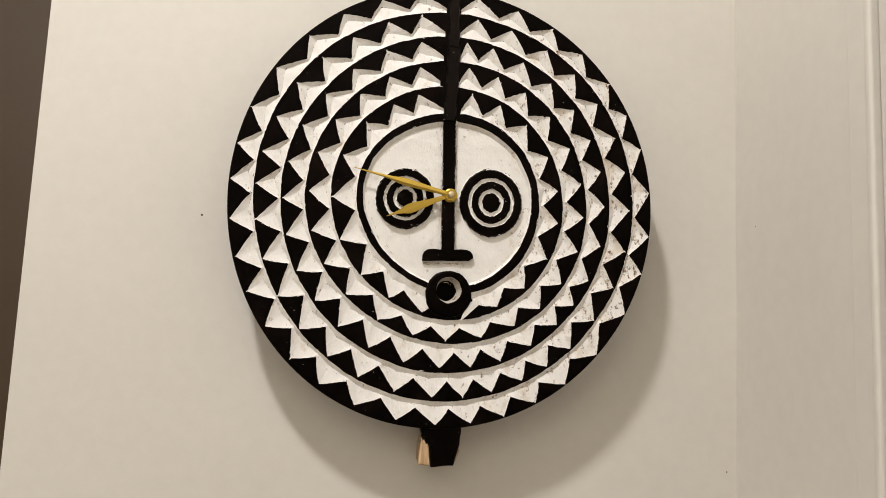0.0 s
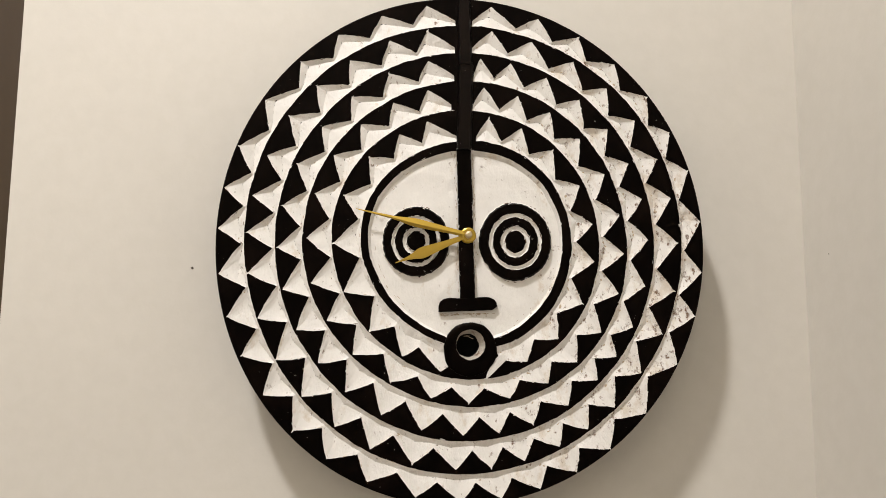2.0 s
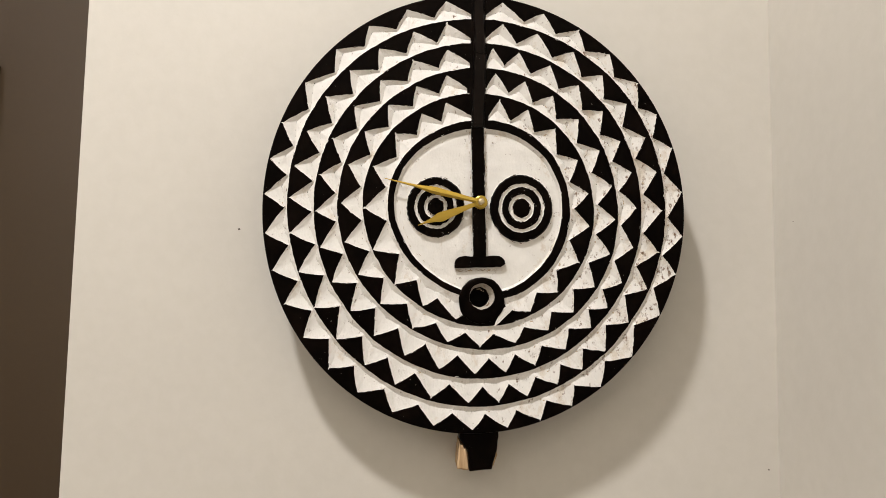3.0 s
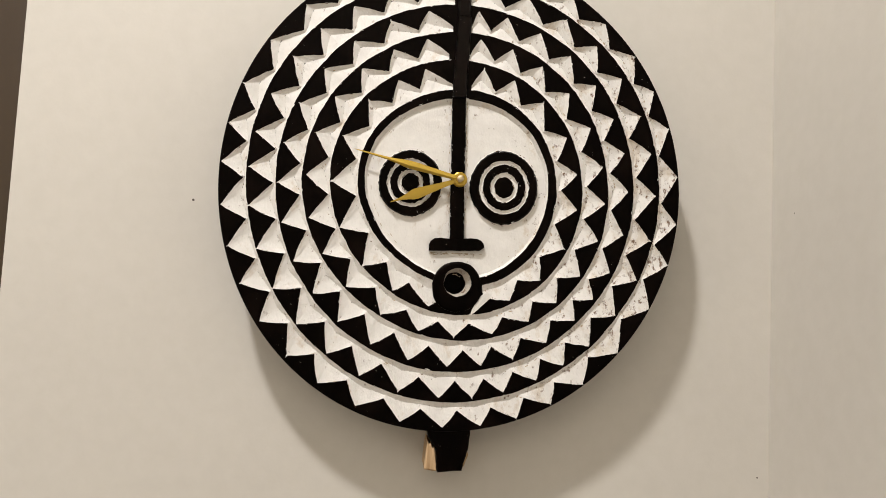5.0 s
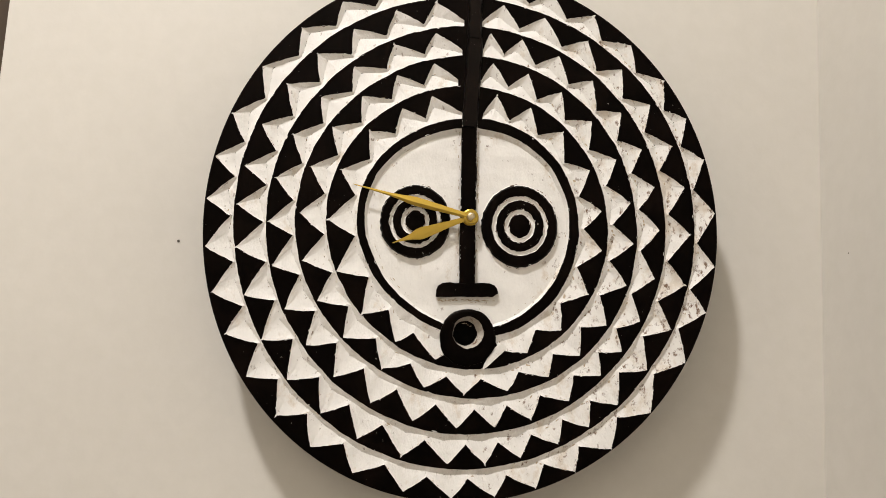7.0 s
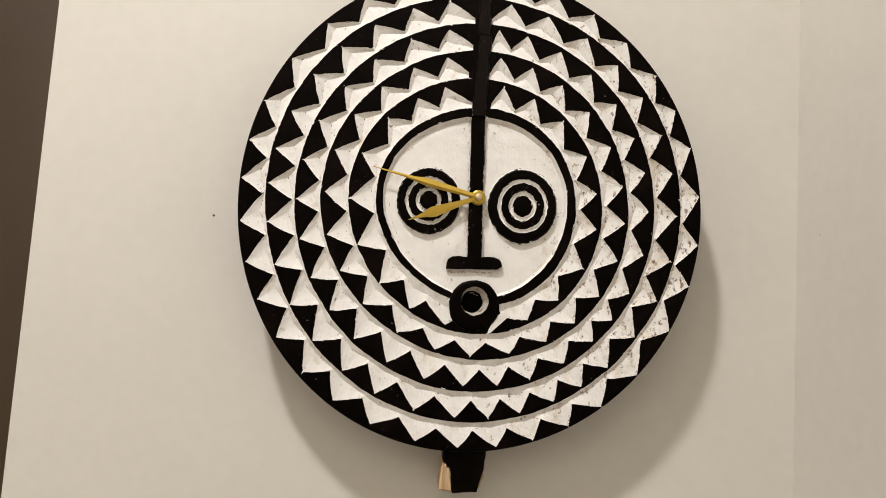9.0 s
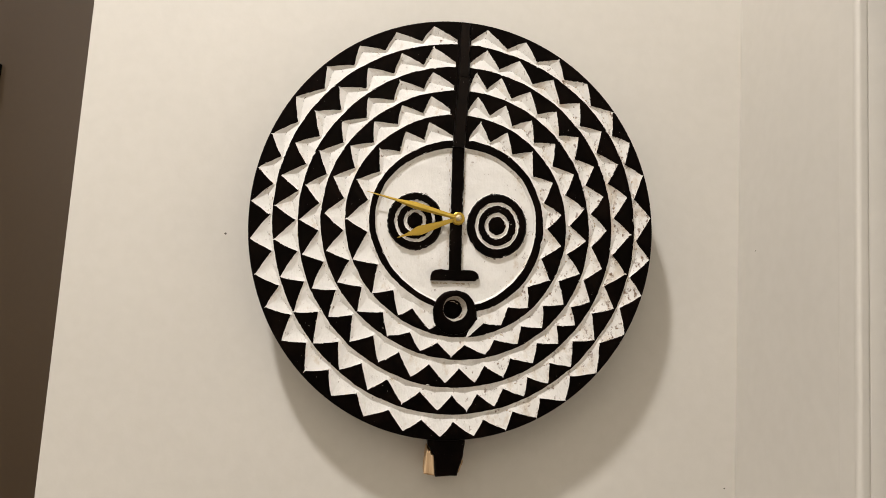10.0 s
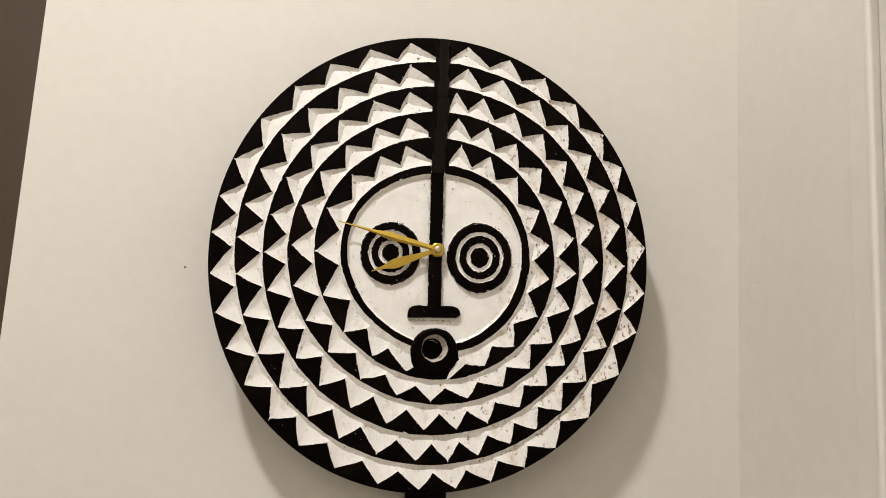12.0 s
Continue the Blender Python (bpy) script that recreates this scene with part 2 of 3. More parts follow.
RING_C = (29, (175.4, 2.4, 4.1, 2.4, -0.1, 0.6, 0.6), (158, 2.4, 6.1, 2.3, -1.9, 0.1, 1.0),
          (1.8, 353.4, -9.3, 1.3, -0.3, -2.1, -1.1, -0.8, 0.4, -0.2, -0.2, -0.4, -0.5, -0.5, 0.2, 0.3, 0, -0.3, -0.1, -0.1, 0.1, -0.1),
          (2.1, 0, -1.9, -0.6, -0.4, 0, -0.1, 0.2, 0, -0.3, 0.1, -0.3, 0, 0, -0.4, 0.1, -0.1, 0.0))
RING_D = (32, (204.1, 1.5, 2.7, 3, -0.3, 0.4, -0.1), (185.4, 1.1, 5, 4.4, -0.8, -0.5, 0.0),
          (3.4, 351.8, 0.6, 2.6, 1.3, -2.1, -1.2, 0.1, 0.7, -0.2, 0, -0.5, 0, -0.1, -0.2, 0, 0, -0.3, 0.1, -0.1, 0.1, -0.3, -0.2, 0.0),
          (-0.5, 3.2, -0.6, 0.4, -0.2, 0.6, -0.1, 0.3, 0, 0.1, 0.2, 0.4, 0.2, 0.2, -0.2, -0.2, -0.2, 0.3, -0.3, 0.2))
RING_E = (33, (229.9, 0.2, 1.1, 3.7, -1.1, -0.4, -0.3), (212.9, 0.7, 3.1, 5, -1.2, -1.4, -0.6),
          (0.9, 355.5, 2, 2.9, -1.2, -1, -0.2, 0.4, 1.3, -0.2, -0.1, -0.2, 0.4, 0.2, -0.2, -0.1, -0.2, 0.1, 0.1, 0.3, 0.3, -0.2, 0, -0.1),
          (1.6, 0.3, -1.6, 0, -0.4, -0.4, -0.2, 0.1, -0.5, -0.3, -0.1, 0.1, 0.1, -0.1, -0.1, 0.2, -0.2, 0.3, 0.3, -0.1))
RINGS = (RING_A, RING_B, RING_C, RING_D, RING_E)
RIM = (234.6, 0.2, 0.2, 4.8, -0.35, -0.1, -1.1)
FACE_RING = (98.2, 2.3, 6.5, -0.9, -1.6, -0.7, 1.5)
FACE_LINE = (90.2, 1.6, 5.5, -0.9, -1.2, -1.3, 1.1)
SKIPPED = {(0, 9)}
CHANNEL = (4.55, -0.7, -0.9, 2.95, -0.7, 0, 0)
PIT = 0.0026
BOW = 0.0006


def radius(waves, th):
    r = waves[0]
    for k in range(1, 4):
        r += waves[2 * k - 1] * math.cos(k * th) + waves[2 * k] * math.sin(k * th)
    return r / 1000


def turn(waves, s):
    a = waves[0] + waves[1] * s
    for k, w in enumerate(waves[2:], 1):
        a += w * math.sin(math.pi * k * s)
    return radians(a)


def polar(r, th):
    return Vector((CX + r * math.sin(th), 0, CZ + r * math.cos(th)))


def angle_of(p):
    return math.atan2(p.x - CX, p.z - CZ)


def wobble(p, amount=0.00045, scale=130):
    """Shifts a point of the front as a knife would stray."""
    n = noise.noise_vector(Vector((p.x * scale, 3.7, p.z * scale))) * amount + noise.noise_vector(Vector((p.x * 42, 8.1, p.z * 42))) * 0.0006 + noise.noise_vector(Vector((p.x * 420, 5.2, p.z * 420))) * 0.00042
    return Vector((p.x + n.x, p.y, p.z + n.z))


def arc(k, th):
    """The smooth inner edge of ring k; past the last ring, the rim."""
    if k == 5:
        return radius(RIM, th) - 0.0016
    if k == 0:
        return radius(FACE_RING, th)
    return radius(RINGS[k][2], th) - max(0.0011, radius(CHANNEL, th)) - (0.0012 + 0.0007 * (4 - k)) * max(0, math.sin(th)) + 0.0015 * max(0.0, math.cos(th)) ** 4


def foot(k, j):
    n, _, low, sweep, shift = RINGS[k]
    th = turn(sweep, j / n) + turn(shift, j / n)
    return polar(max(radius(low, th), arc(k, th) + 0.0009), th)


def tip(k, i):
    n, high, _, sweep, _ = RINGS[k]
    th = turn(sweep, (i + 0.5) / n)
    return polar(radius(high, th) + 0.0014 * (1 - max(0.0, math.cos(th))), th)


def tooth_edges(k, i, steps=14):
    """The two cut edges of tooth i: from its first foot to the tip, and on to the next foot."""
    a, b, c = foot(k, i), tip(k, i), foot(k, i + 1)
    mid = (a + b + c) / 3

    def bowed(p, q, s):
        at = p.lerp(q, s)
        out = (p + q) / 2 - mid
        return at + out.normalized() * BOW * math.sin(math.pi * s)

    return [bowed(a, b, s / steps) for s in range(steps)] + [bowed(b, c, s / steps) for s in range(steps + 1)]


bm = bmesh.new()


def strip(inner, outer, mat, rows=1):
    """A closed band of quads between two loops of points."""
    n = len(inner)
    last = [bm.verts.new(p) for p in inner]
    for r in range(1, rows + 1):
        now = [bm.verts.new(a.lerp(b, r / rows)) for a, b in zip(inner, outer)]
        for i in range(n):
            j = (i + 1) % n
            bm.faces.new((last[i], last[j], now[j], now[i])).material_index = mat
        last = now


def face_edge(th):
    return radius(FACE_LINE, th) + 0.0007 * noise.noise(Vector((3 * math.cos(th), 3 * math.sin(th), 0.4)))


for k in range(5):
    loop = []
    n = RINGS[k][0]
    for i in range(n):
        if (k, i) in SKIPPED:
            p, q = foot(k, i), foot(k, i + 1)
            a0, a1 = angle_of(p) % (2 * math.pi), angle_of(q) % (2 * math.pi)
            loop += [polar(arc(k, a0 + (a1 - a0) * s / 8), a0 + (a1 - a0) * s / 8) for s in range(9)]
        else:
            edge = tooth_edges(k, i)
            loop += [polar(arc(k, angle_of(edge[0])), angle_of(edge[0]))] if i == 0 or (k, i - 1) in SKIPPED else []
            loop += edge if i == n - 1 or (k, i + 1) in SKIPPED else edge[:-1]
            loop += [polar(arc(k, angle_of(edge[-1])), angle_of(edge[-1]))] if i == n - 1 or (k, i + 1) in SKIPPED else []
    a0, a1 = angle_of(loop[-1]), angle_of(loop[0])
    loop += [polar(arc(k, a0 + (a1 - a0) * s / 4), a0 + (a1 - a0) * s / 4) for s in range(1, 4)]
    outer = [polar(arc(k + 1, angle_of(p)), angle_of(p)) for p in loop]
    strip([wobble(p) for p in loop], [wobble(p) if k < 4 else p for p in outer], 0, 4)

around = [2 * math.pi * i / 240 for i in range(240)]


def ring_points(fun, depth):
    pts = [wobble(polar(fun(t), t)) for t in around]
    for p in pts:
        p.y = depth
    return pts


GROUND = 0.0031
# the black line round the face, its inner wall and the carved ground
strip(ring_points(face_edge, 0), ring_points(lambda t: arc(0, t), 0), 0)
strip(ring_points(lambda t: face_edge(t) - 0.0022 - 0.0022 * max(0.0, math.cos(t)), GROUND), ring_points(face_edge, 0), 1)
last = ring_points(lambda t: face_edge(t) - 0.0022 - 0.0022 * max(0.0, math.cos(t)), GROUND)
for s in range(1, 16):
    pts = []
    for t in around:
        p = polar((face_edge(t) - 0.0022 - 0.0022 * max(0.0, math.cos(t))) * (1 - s / 16), t)
        p.y = GROUND + 0.0005 * noise.noise(p * 55) - 0.0008 * (s / 16)
        pts.append(p)
    strip(pts, last, 2)
    last = pts
centre = bm.verts.new((CX, GROUND - 0.0008, CZ))
ends = [bm.verts.new(p) for p in last]
for i in range(240):
    f = bm.faces.new((centre, ends[i], ends[(i + 1) % 240]))
    f.material_index = 2
# the rounded rim, the side and the back
last = [polar(arc(5, t), t) for t in around]
for grow, depth in ((-0.0007, 0.0006), (-0.0001, 0.0020), (0.0001, 0.006), (-0.001, 0.030), (-0.005, 0.040)):
    pts = []
    for t in around:
        p = polar(radius(RIM, t) + grow, t)
        p.y = depth
        pts.append(p)
    strip(last, pts, 0)
    last = pts
bm.faces.new([bm.verts.new(p) for p in last]).material_index = 0
hollow = [f for f in bm.faces if all(abs(v.co.y) < 0.01 and (v.co - Vector((0.0043, v.co.y, -0.102))).length < 0.0215 for v in f.verts)]
bmesh.ops.delete(bm, geom=hollow, context="FACES")
bmesh.ops.remove_doubles(bm, verts=bm.verts, dist=1e-6)
bmesh.ops.recalc_face_normals(bm, faces=bm.faces)
disc = part("carved_disc", bm, [BLACK, WHITE, FACE], clock, "round wooden disc painted black with a white face")


def fleck(bm, at, way, length, width, mat=0):
    """An uneven crumb of paint or dirt, longer than wide, that lies on the front."""
    side = Vector((way.z, 0, -way.x))
    ring = []
    for n in range(6):
        t = math.pi * n / 3
        ring.append(at + (way * math.cos(t) * length + side * math.sin(t) * width) * random.uniform(0.3, 0.7))
    f = bm.faces.new([bm.verts.new(p) for p in ring])
    f.normal_update()
    if f.normal.y > 0:
        f.normal_flip()
    f.material_index = mat


def resample(line, n):
    """n points spread evenly along a line of points."""
    far = [0.0]
    for p, q in zip(line, line[1:]):
        far.append(far[-1] + (q - p).length)
    out, at = [], 0
    for s in range(n):
        want = far[-1] * s / (n - 1)
        while at < len(line) - 2 and far[at + 1] < want:
            at += 1
        span = far[at + 1] - far[at]
        out.append(line[at].lerp(line[at + 1], (want - far[at]) / span if span > 1e-9 else 0.0))
    return out


def notch(k, i):
    """One white pit cut between two black teeth: a cut along the arc and one along each tooth, which meet in creases."""
    bm = bmesh.new()
    edge = tooth_edges(k, i)
    a0, a1 = angle_of(edge[0]), angle_of(edge[-1])
    if a1 < a0:
        a1 += 2 * math.pi
    base = [polar(arc(k, a0 + (a1 - a0) * s / 12), a0 + (a1 - a0) * s / 12) for s in range(13)]

    def sill(a, b):
        """The low place between a foot and the arc, where the cuts of two pits meet."""
        return a.lerp(b, 0.45) + Vector((0, min(0.55 * PIT, 0.42 * (a - b).length), 0))

    low_z, high_z = min(p.z for p in edge + base), max(p.z for p in edge + base)
    deep = (foot(k, i) + foot(k, i + 1)) * 0.27 + tip(k, i) * 0.24 + base[6] * 0.22
    deep += Vector((random.uniform(-1, 1), 0, random.uniform(-1, 1))) * 0.0014
    rise = max(0.0, (tip(k, i) - base[6]).normalized().z)
    deep.z += (0.13 + 0.03 * rise) * (high_z - low_z)
    deep.x -= (0.26 if tip(k, i).x < 0 else 0.12) * rise * (max(p.x for p in edge) - min(p.x for p in edge))
    deep.y = PIT * random.uniform(0.85, 1.15) * (1 - 0.15 * rise)
    half = len(edge) // 2
    m0, m1 = sill(edge[0], base[0]), sill(edge[-1], base[-1])
    crease0, crease1 = [m0.lerp(deep, s / 6) for s in range(7)], [deep.lerp(m1, s / 6) for s in range(7)]
    for line in (crease0[1:-1], crease1[1:-1]):
        for p in line:
            p.y += 0.12 * PIT
    verts = {}

    def vert(p):
        key = (round(p.x, 7), round(p.y, 7), round(p.z, 7))
        if key not in verts:
            verts[key] = bm.verts.new(p)
        return verts[key]

    cuts = ((edge[: half + 1], crease0), (edge[half:], crease1), (base, crease0 + crease1[1:]))
    for rim, crease in cuts:
        upper, lower = resample(rim, 15), resample(crease, 15)
        rows = []
        for s in (0.0, 0.3, 0.65, 1.0):
            row = []
            for p, q in zip(upper, lower):
                at = p.lerp(q, s)
                if s == 0.0:
                    at = wobble(at) + Vector((0, -0.00005, 0))
                else:
                    rough = noise.noise(Vector((at.x * 240, 2.2, at.z * 120)))
                    at = wobble(at, 0.0005, 190) + Vector((0, 0.00030 * rough, 0))
                row.append(vert(at))
            rows.append(row)
        for u, w in zip(rows, rows[1:]):
            for c in range(14):
                quad = list(dict.fromkeys((u[c], u[c + 1], w[c + 1], w[c])))
                if len(quad) > 2:
                    bm.faces.new(quad)
    # a stroke of paint that strayed past the cut
    for end, chance in ((tip(k, i), 0.3), (foot(k, i), 0.2)):
        if random.random() < chance:
            size, lean = random.uniform(0.0008, 0.0022), random.uniform(-0.7, 0.7)
            out = (end - deep).normalized() if chance == 0.3 else (deep - end).normalized() * -0.6
            side = Vector((out.z, 0, -out.x)) * random.uniform(0.25, 0.5)
            up = Vector((0, -0.00012, 0))
            ring = [end - out * size + side * size * 1.6, end + side * size, end + (out + side * lean) * size, end - side * size, end - out * size - side * size * 1.6]
            bm.faces.new([bm.verts.new(p + up) for p in ring])
    bmesh.ops.recalc_face_normals(bm, faces=bm.faces)
    for f in bm.faces:
        if len(f.verts) == 5 and f.normal.y > 0:
            f.normal_flip()
    if sum(f.normal.y for f in bm.faces) > 0:
        bmesh.ops.reverse_faces(bm, faces=bm.faces)
    # dirt caught in the cuts and crumbs of white on the black teeth
    for n in range(random.randint(0, 2) + (2 if edge[0].x > 0.05 else 0)):
        line = random.choice((crease0, crease1))
        at = random.randrange(len(line) - 1)
        p, q = line[at], line[at + 1]
        p = p.lerp(q, random.random()) + Vector((0, -0.0004, 0))
        p += (tip(k, i) - p) * random.uniform(-0.1, 0.15)
        lean = ((q - line[at]).normalized() + Vector((random.uniform(-1, 1), 0, random.uniform(-1, 1))) * 0.6).normalized()
        big = random.random() < 0.6
        fleck(bm, p, lean, random.uniform(0.0012, 0.0042) if big else random.uniform(0.0007, 0.0025), random.uniform(0.0006, 0.0020) if big else random.uniform(0.0004, 0.0010), 2 if big else 1)
    for n in range(random.randint(9, 15) + (5 if edge[0].x > 0.05 else 0)):
        line = base if n % 3 == 0 else edge
        at = random.randrange(len(line) - 1)
        p, q = line[at], line[at + 1]
        way = (q - p).normalized()
        inward = (deep - p).normalized()
        if n % 5 < 4:
            w = random.uniform(0.0001, 0.0012)
            fleck(bm, p + inward * w + Vector((0, -0.00012 + 0.25 * w, 0)), way, random.uniform(0.0006, 0.0042), random.uniform(0.0002, 0.0007), random.choice((1, 2, 2)))
        else:
            fleck(bm, p - inward * random.uniform(-0.0002, 0.0005) + Vector((0, -0.00015, 0)), way, random.uniform(0.0006, 0.0020), random.uniform(0.0004, 0.0009))
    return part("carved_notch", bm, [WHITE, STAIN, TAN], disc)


for k in range(5):
    for i in range(RINGS[k][0]):
        if (k, i) not in SKIPPED:
            notch(k, i)


def groove(name, spine, widths, depth, parent):
    """A shallow V cut along a spine of points (mm), painted white."""
    bm = bmesh.new()
    rows = []
    for n, ((x, z), w) in enumerate(zip(spine, widths)):
        a, b = spine[max(0, n - 1)], spine[min(len(spine) - 1, n + 1)]
        side = Vector((-(b[1] - a[1]), 0, b[0] - a[0])).normalized() * w / 2000
        p = Vector((x / 1000, -0.0002, z / 1000))
        rows.append([bm.verts.new(wobble(p + side)), bm.verts.new(p + Vector((0, -0.0001, 0))), bm.verts.new(wobble(p - side))])
    for a, b in zip(rows, rows[1:]):
        for s in range(2):
            bm.faces.new((a[s], a[s + 1], b[s + 1], b[s]))
    bmesh.ops.recalc_face_normals(bm, faces=bm.faces)
    if sum(f.normal.y for f in bm.faces) > 0:
        bmesh.ops.reverse_faces(bm, faces=bm.faces)
    return part(name, bm, WHITE, parent)


groove("carved_notch", ((38, -110), (34, -112), (30, -115), (25.5, -121), (22, -126.5), (19, -131)), (5, 7.5, 8, 6, 4, 0.8), 0.002, disc)


def stray_paint(name, points, parent, label):
    """Crumbs of white paint scattered along an edge."""
    bm = bmesh.new()
    for p, way in points:
        fleck(bm, p, way, random.uniform(0.0008, 0.0045), random.uniform(0.0003, 0.0009))
    return tagged(part(name, bm, WHITE, parent), label, kind="stuff")


crumbs = []
for n in range(60):
    k, t = random.randrange(6), random.uniform(0, 2 * math.pi)
    r = face_edge(t) + 0.0006 if k == 5 else arc(k, t) - random.uniform(-0.0001, 0.0009)
    if (polar(r, t) - Vector((0.0025, 0, -0.104))).length > 0.030:
        crumbs.append((polar(r, t) + Vector((0, -0.0002, 0)), Vector((math.cos(t), 0, -math.sin(t)))))
stray_paint("stray_paint", crumbs, disc, "crumbs of stray white paint")


def lathe(name, profile, at, parent, mats, label="", squash=1.0, segments=72, stray=0.0004, slip=(0, 0), fine=150, raised=(0, 0)):
    """Turns a profile of (radius, depth, material) in mm about an axis that stands on the disc."""
    bm = bmesh.new()
    rows = []
    for r, d, _ in profile:
        row = []
        for s in range(segments):
            t = 2 * math.pi * s / segments
            off = min(1, max(0, (d + 3) / 8)) if r < 13 else 0
            lift = min(1.0, max(0.0, (24.0 - r) / 8.0))
            p = Vector((at[0] + slip[0] * off + raised[0] * lift + r / 1000 * math.sin(t), d / 1000, at[1] + slip[1] * off + raised[1] * lift + r / 1000 * math.cos(t) * squash))
            row.append(bm.verts.new(wobble(p, stray, fine) if r > 0.01 else p))
        rows.append(row)
    for (a, b), (_, _, mat) in zip(zip(rows, rows[1:]), profile):
        for s in range(segments):
            f = bm.faces.new((a[s], a[(s + 1) % segments], b[(s + 1) % segments], b[s]))
            f.material_index = mat
    f = bm.faces.new(rows[-1])
    f.material_index = profile[-1][2]
    bmesh.ops.recalc_face_normals(bm, faces=bm.faces)
    if sum(f.normal.y * f.calc_area() for f in bm.faces) > 0:
        bmesh.ops.reverse_faces(bm, faces=bm.faces)
    return part(name, bm, mats, parent, label)


def eye(at, size, squash):
    rows = [(35.2, 4.0, 1), (34.0, 1.5, 0), (32.6, -0.9, 0), (28, -1.3, 0), (24.9, -1.3, 1), (24.2, 1.2, 1), (22.0, 1.4, 1),
            (21.3, -1.3, 0), (17, -1.6, 0), (13.8, -1.4, 1), (13.0, 1.0, 1), (10.3, 1.1, 1), (9.6, -1.0, 0), (5, -1.3, 0)]
    ob = lathe("eye", [(r * size, d, m) for r, d, m in rows], at, clock, [BLACK, FACE], "raised black rings with white grooves", squash, 240, 0.0007, fine=240)
    for name, mats, radii, count, depth, label in (("worn_edge", STAIN, (9.9, 13.6, 21.6, 24.7, 35.0), 70, -0.0012, "brown wood showing along the cut rings"),
                                                   ("stray_paint", WHITE, (9.4, 14.2, 21.0, 25.2, 32.8), 14, -0.0016, "crumbs of stray white paint")):
        bm = bmesh.new()
        for n in range(count):
            t, r = random.uniform(0, 2 * math.pi), random.choice(radii) * size + random.uniform(-0.4, 0.4)
            p = Vector((at[0] + r / 1000 * math.sin(t), depth + (0.0022 if r > 34 * size else 0), at[1] + r / 1000 * math.cos(t) * squash))
            fleck(bm, p, Vector((math.cos(t), 0, -math.sin(t))), random.uniform(0.0007, 0.0040), random.uniform(0.0003, 0.0008))
        tagged(part(name, bm, mats, ob), label, kind="stuff")
    return ob


eye((0.0463, -0.0031), 1.0, 1.08)
eye((-0.0470, -0.0038), 0.92, 1.05)
lathe("mouth", [(25.4, 4.0, 0), (24.8, -0.9, 0), (23.4, -1.8, 0), (20.5, -2.2, 0), (14.5, -2.2, 0), (13.9, -1.2, 1), (10.9, 6.0, 2), (10.4, 13.0, 2), (5, 13.4, 2)],
      (0.0043, -0.1040), clock, [BLACK, LIP, DARK], "raised black ring round a hollow", 1.0, slip=(-0.0022, -0.0009), raised=(0.0, 0.0048), stray=0.0006)


def slab(name, outline, low, high, bevel, parent, mats, label="", rim_mat=0):
    """A raised flat shape: an outline in mm, from depth low to depth high, with a softened top edge."""
    bm = bmesh.new()
    pts = [Vector((x / 1000, 0, z / 1000)) for x, z in outline]
    mid = sum(pts, Vector()) / len(pts)
    rows = []
    for inset, d in ((0, low), (0, high + bevel), (bevel * 0.4, high + bevel * 0.3), (bevel, high)):
        row = []
        for p in pts:
            q = p + (mid - p).normalized() * inset / 1000
            q.y = d / 1000
            row.append(bm.verts.new(wobble(q, 0.0004, 150)))
        rows.append(row)
    n = len(pts)
    for r, (a, b) in enumerate(zip(rows, rows[1:])):
        for s in range(n):
            bm.faces.new((a[s], a[(s + 1) % n], b[(s + 1) % n], b[s])).material_index = rim_mat if r == 0 else 0
    bm.faces.new(rows[-1]).material_index = 0
    bm.faces.new(rows[0][::-1]).material_index = 0
    bmesh.ops.recalc_face_normals(bm, faces=bm.faces)
    return part(name, bm, mats, parent, label)


def along(a, b, n):
    return [(a[0] + (b[0] - a[0]) * s / n, a[1] + (b[1] - a[1]) * s / n) for s in range(n)]


bridge = along((-9.6, 92), (-5.6, -57), 30) + along((-5.6, -57), (8.6, -57), 3) + along((8.6, -57), (4.2, 92), 30) + along((4.2, 92), (-9.6, 92), 3)
nose = slab("nose_bridge", bridge, 4.0, -1.2, 1.2, clock, [BLACK], "flat raised black bar")
crumbs = []
for n in range(60):
    z = random.uniform(-50, 90)
    side = random.choice((-1, 1))
    x = (-5.6 - 4.0 * (z + 57) / 149 if side < 0 else 8.6 - 4.4 * (z + 57) / 149) - side * random.uniform(0.1, 0.8)
    crumbs.append((Vector((x / 1000, -0.0012, z / 1000)), Vector((random.uniform(-0.2, 0.2), 0, 1))))
stray_paint("stray_paint", crumbs, nose, "crumbs of stray white paint")
bm = bmesh.new()
for n in range(80):
    z, side = random.uniform(-54, 82), random.choice((-1, 1))
    x = (-6.0 - 4.0 * (z + 57) / 149 if side < 0 else 9.0 - 4.4 * (z + 57) / 149) + side * abs(random.gauss(0, 1.4))
    fleck(bm, Vector((x / 1000, GROUND - 0.0014, z / 1000)), Vector((random.uniform(-0.3, 0.3), 0, 1)).normalized(), random.uniform(0.0008, 0.0045), random.uniform(0.0003, 0.0009))
for n in range(46):
    x = random.uniform(-25, 29)
    fleck(bm, Vector((x / 1000, GROUND - 0.0014, (-70.5 - abs(random.gauss(0, 1.5))) / 1000)), Vector((1, 0, random.uniform(-0.2, 0.2))).normalized(), random.uniform(0.0010, 0.0050), random.uniform(0.0003, 0.0009))
for n in range(36):
    t = random.uniform(0, 2 * math.pi)
    p = polar(face_edge(t) - random.uniform(0.0025, 0.0065), t)
    p.y = GROUND - 0.0004
    fleck(bm, p, Vector((math.cos(t), 0, -math.sin(t))), random.uniform(0.0008, 0.0050), random.uniform(0.0003, 0.0008))
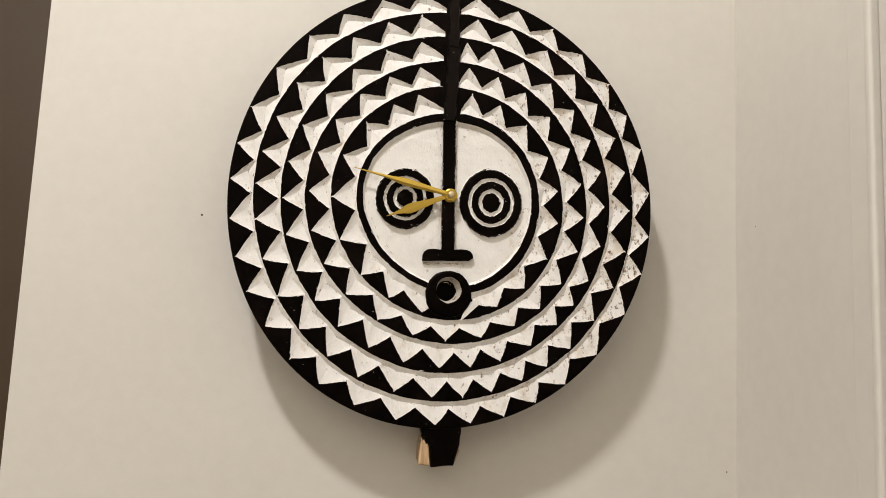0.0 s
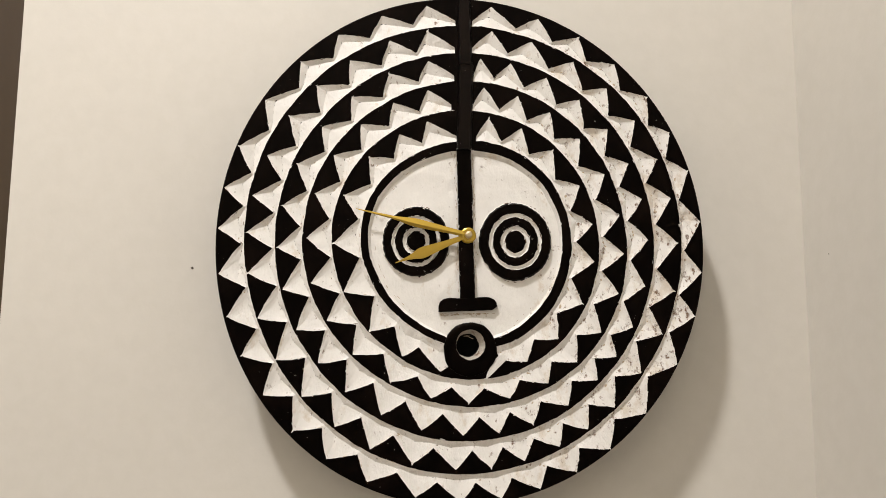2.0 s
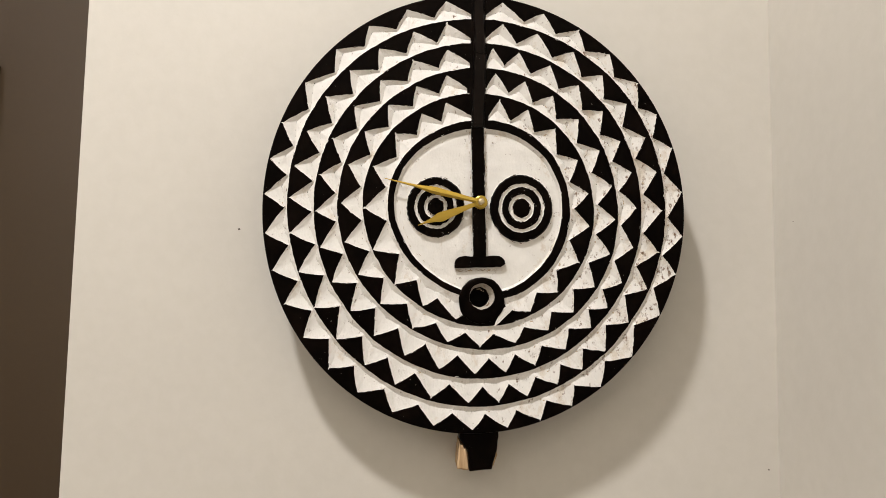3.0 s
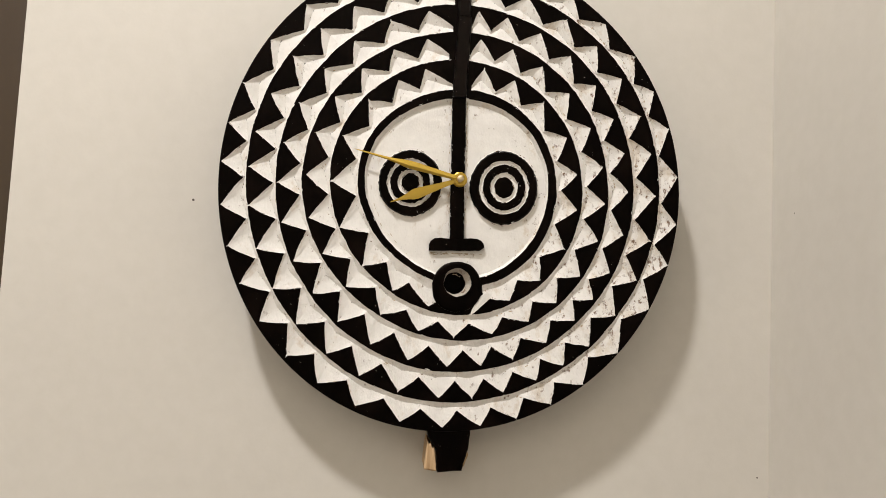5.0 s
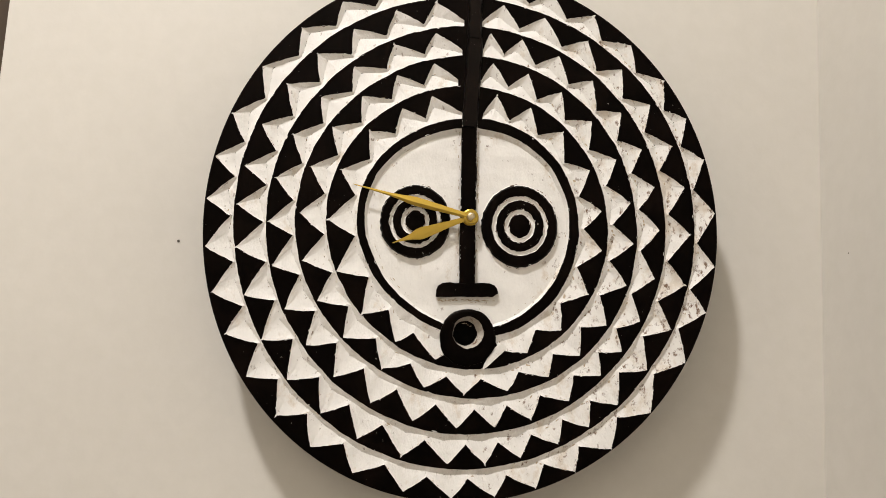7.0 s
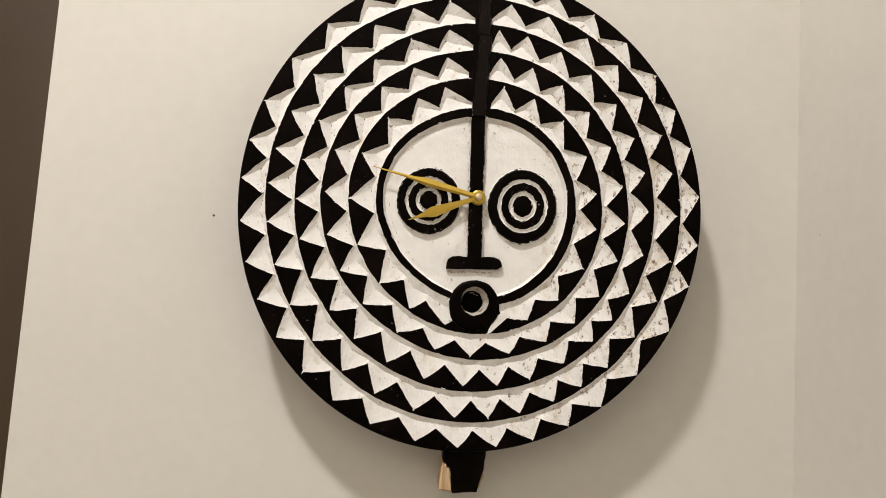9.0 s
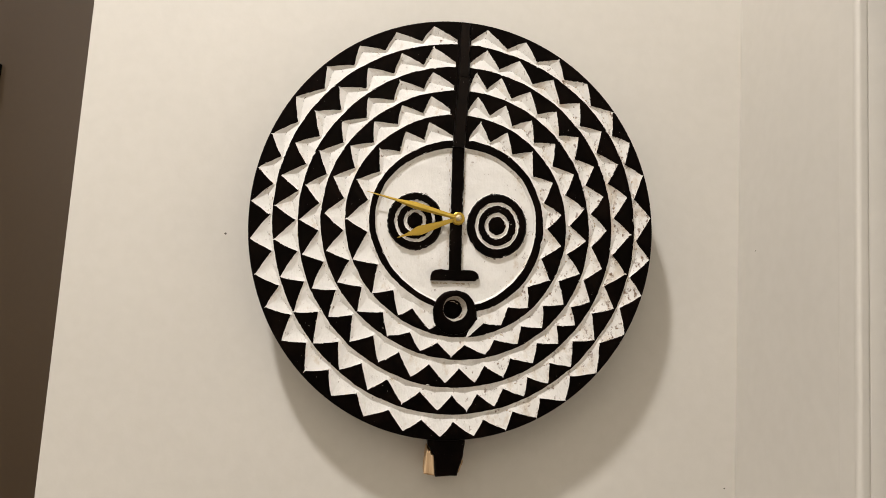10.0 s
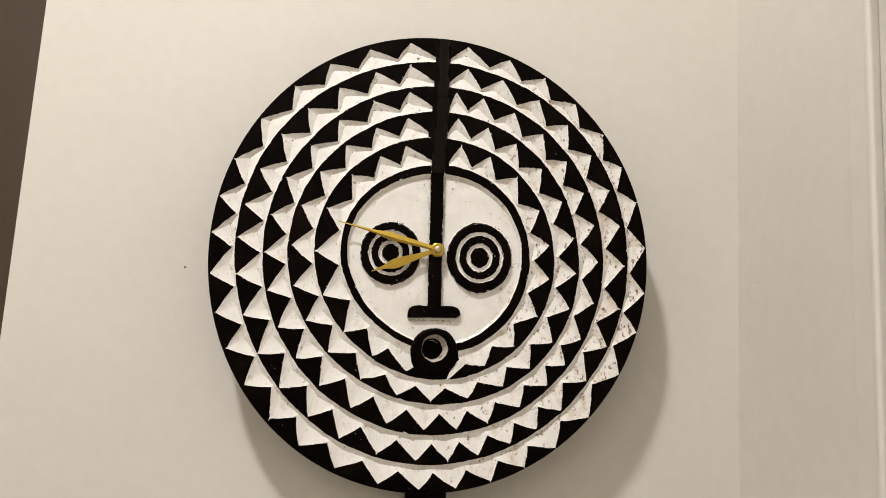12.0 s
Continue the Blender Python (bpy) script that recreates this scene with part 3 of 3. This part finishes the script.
tagged(part("worn_edge", bm, TAN, disc), "thin tan paint along the carved edges", kind="stuff")
wing = along((-25, -69.5), (29, -66.8), 12) + [(29.3, -64), (28.6, -60), (26, -57), (22, -55.4), (17, -55), (11, -55.3)] + along((8.8, -55.6), (-5.4, -56.4), 4) + [(-8, -56.6), (-14, -56.3), (-20, -57.2), (-24, -60), (-25.3, -64)]
slab("nose_base", wing, 4.0, -1.0, 1.0, clock, [BLACK, FACE], "flat raised black bar with rounded ends")


def ridge(name, z0, z1, x0, x1, half, height):
    """A rounded rib that runs up the disc."""
    bm = bmesh.new()
    rows = []
    steps = max(4, int((z1 - z0) / 4))
    for s in range(steps + 1):
        t = s / steps
        z, x = z0 + (z1 - z0) * t, x0 + (x1 - x0) * t
        swell = 1 + 0.05 * noise.noise(Vector((z * 0.05, 1.3, 0)))
        row = []
        for a in range(9):
            w = math.pi * a / 8
            p = Vector(((x - half * swell * math.cos(w)) / 1000, -height * min(1, 1.5 * math.sin(w)) / 1000 + 0.0002, z / 1000))
            row.append(bm.verts.new(wobble(p, 0.0004, 90)))
        rows.append(row)
    for a, b in zip(rows, rows[1:]):
        for c in range(8):
            bm.faces.new((a[c], a[c + 1], b[c + 1], b[c]))
    bm.faces.new(rows[0])
    bm.faces.new(rows[-1][::-1])
    bmesh.ops.recalc_face_normals(bm, faces=bm.faces)
    return part(name, bm, [RIB], clock, "rounded black rib")


ridge("lower_rib", 84, 167, -2.4, -1.0, 7.2, 4.2)
ridge("upper_rib", 166.5, 229, -1.2, -3.6, 6.6, 5.2)

# the broken stem under the disc
stem = slab("stem", along((-18.5, -236), (-16.5, -252), 4) + along((-16.5, -252), (-8.5, -263), 4) + along((-8.5, -263), (-6, -285.5), 6) + along((-6, -285.5), (17.5, -283), 5)
            + along((17.5, -283), (23.5, -262), 6) + along((23.5, -262), (24.5, -236), 6), 46, 1.5, 2.0, clock, [BLACK], "short black wooden stem, broken off")
slab("split_face", [(-16.8, -256), (-15.2, -259), (-13.4, -257.5), (-11.6, -262), (-9.8, -261), (-8.5, -265)] + along((-8.5, -265), (-6.2, -285), 6) + along((-6.2, -285), (-19, -283.5), 4)
     + along((-19, -283.5), (-18.6, -270), 4) + along((-18.6, -270), (-16.8, -256), 5), 45, 4.0, 2.0, stem, [WOOD], "bare pale wood where the paint split off")
slab("bare_edge", along((17.8, -282), (23.2, -264), 6) + along((23.2, -264), (24.4, -268), 2) + along((24.4, -268), (19.4, -282), 5), 45, 6.0, 0.6, stem, [WOOD], "thin bare wood edge")

# pointers and their hub
def pointer(name, end, widths, depth, parent, crown):
    """A tapered metal blade from the hub to its end, with a slight ridge along the middle."""
    bm = bmesh.new()
    way = Vector((end[0], 0, end[1]))
    side = Vector((-way.z, 0, way.x)).normalized()
    rows = []
    for s, w in widths:
        c = way * s
        a, b = c + side * w / 2000, c - side * w / 2000
        row = []
        for p, d in ((a, depth), (c + side * w * 0.00012, depth - 0.00008 - crown * w / 1000), (b, depth), (b, depth + 0.0007), (a, depth + 0.0007)):
            row.append(bm.verts.new((p.x, d, p.z)))
        rows.append(row)
    for a, b in zip(rows, rows[1:]):
        for s in range(5):
            bm.faces.new((a[s], a[(s + 1) % 5], b[(s + 1) % 5], b[s]))
    bm.faces.new(rows[0])
    bm.faces.new(rows[-1][::-1])
    bmesh.ops.create_cone(bm, cap_ends=True, segments=32, radius1=0.0060, radius2=0.0060, depth=0.0011, matrix=Matrix.Translation((0, depth + 0.0002, 0)) @ pose(0, 0, 0, 90))
    bmesh.ops.recalc_face_normals(bm, faces=bm.faces)
    return part(name, bm, [GOLD], parent, "gold metal pointer")


AXLE = (0.0018, 0.0020)
minute = pointer("minute_pointer", (-0.1048, 0.0235), [(-0.03, 5), (0.06, 5), (0.15, 5.4), (0.32, 7), (0.46, 8), (0.52, 7.2), (0.60, 4.6), (0.68, 3.0), (0.82, 2.0), (1.0, 0.5)], -0.0068, clock, 0.10)
hour = pointer("hour_pointer", (-0.0675, -0.0265), [(-0.04, 4.5), (0.1, 4.2), (0.3, 6), (0.5, 9), (0.62, 10.6), (0.68, 9.6), (0.76, 5.6), (0.84, 3.2), (0.92, 1.8), (1.0, 0.5)], -0.0052, clock, 0.0)
for ob in (minute, hour):
    ob.location = (AXLE[0], 0, AXLE[1])
hub = lathe("hub", [(7.6, 0.5, 0), (7.6, -3.0, 0), (6.4, -3.9, 0), (4.6, -4.1, 0), (4.4, -8.2, 0), (4.2, -8.4, 0)], AXLE, clock, [GOLD], "brass collar", 1.0, 32, 0.0)
lathe("nut", [(3.5, -7.6, 0), (3.5, -10.0, 0), (3.0, -10.8, 0), (2.0, -11.2, 0), (1.0, -11.3, 0)], AXLE, hub, [STEEL], "pale metal cap nut", 1.0, 24, 0.0)
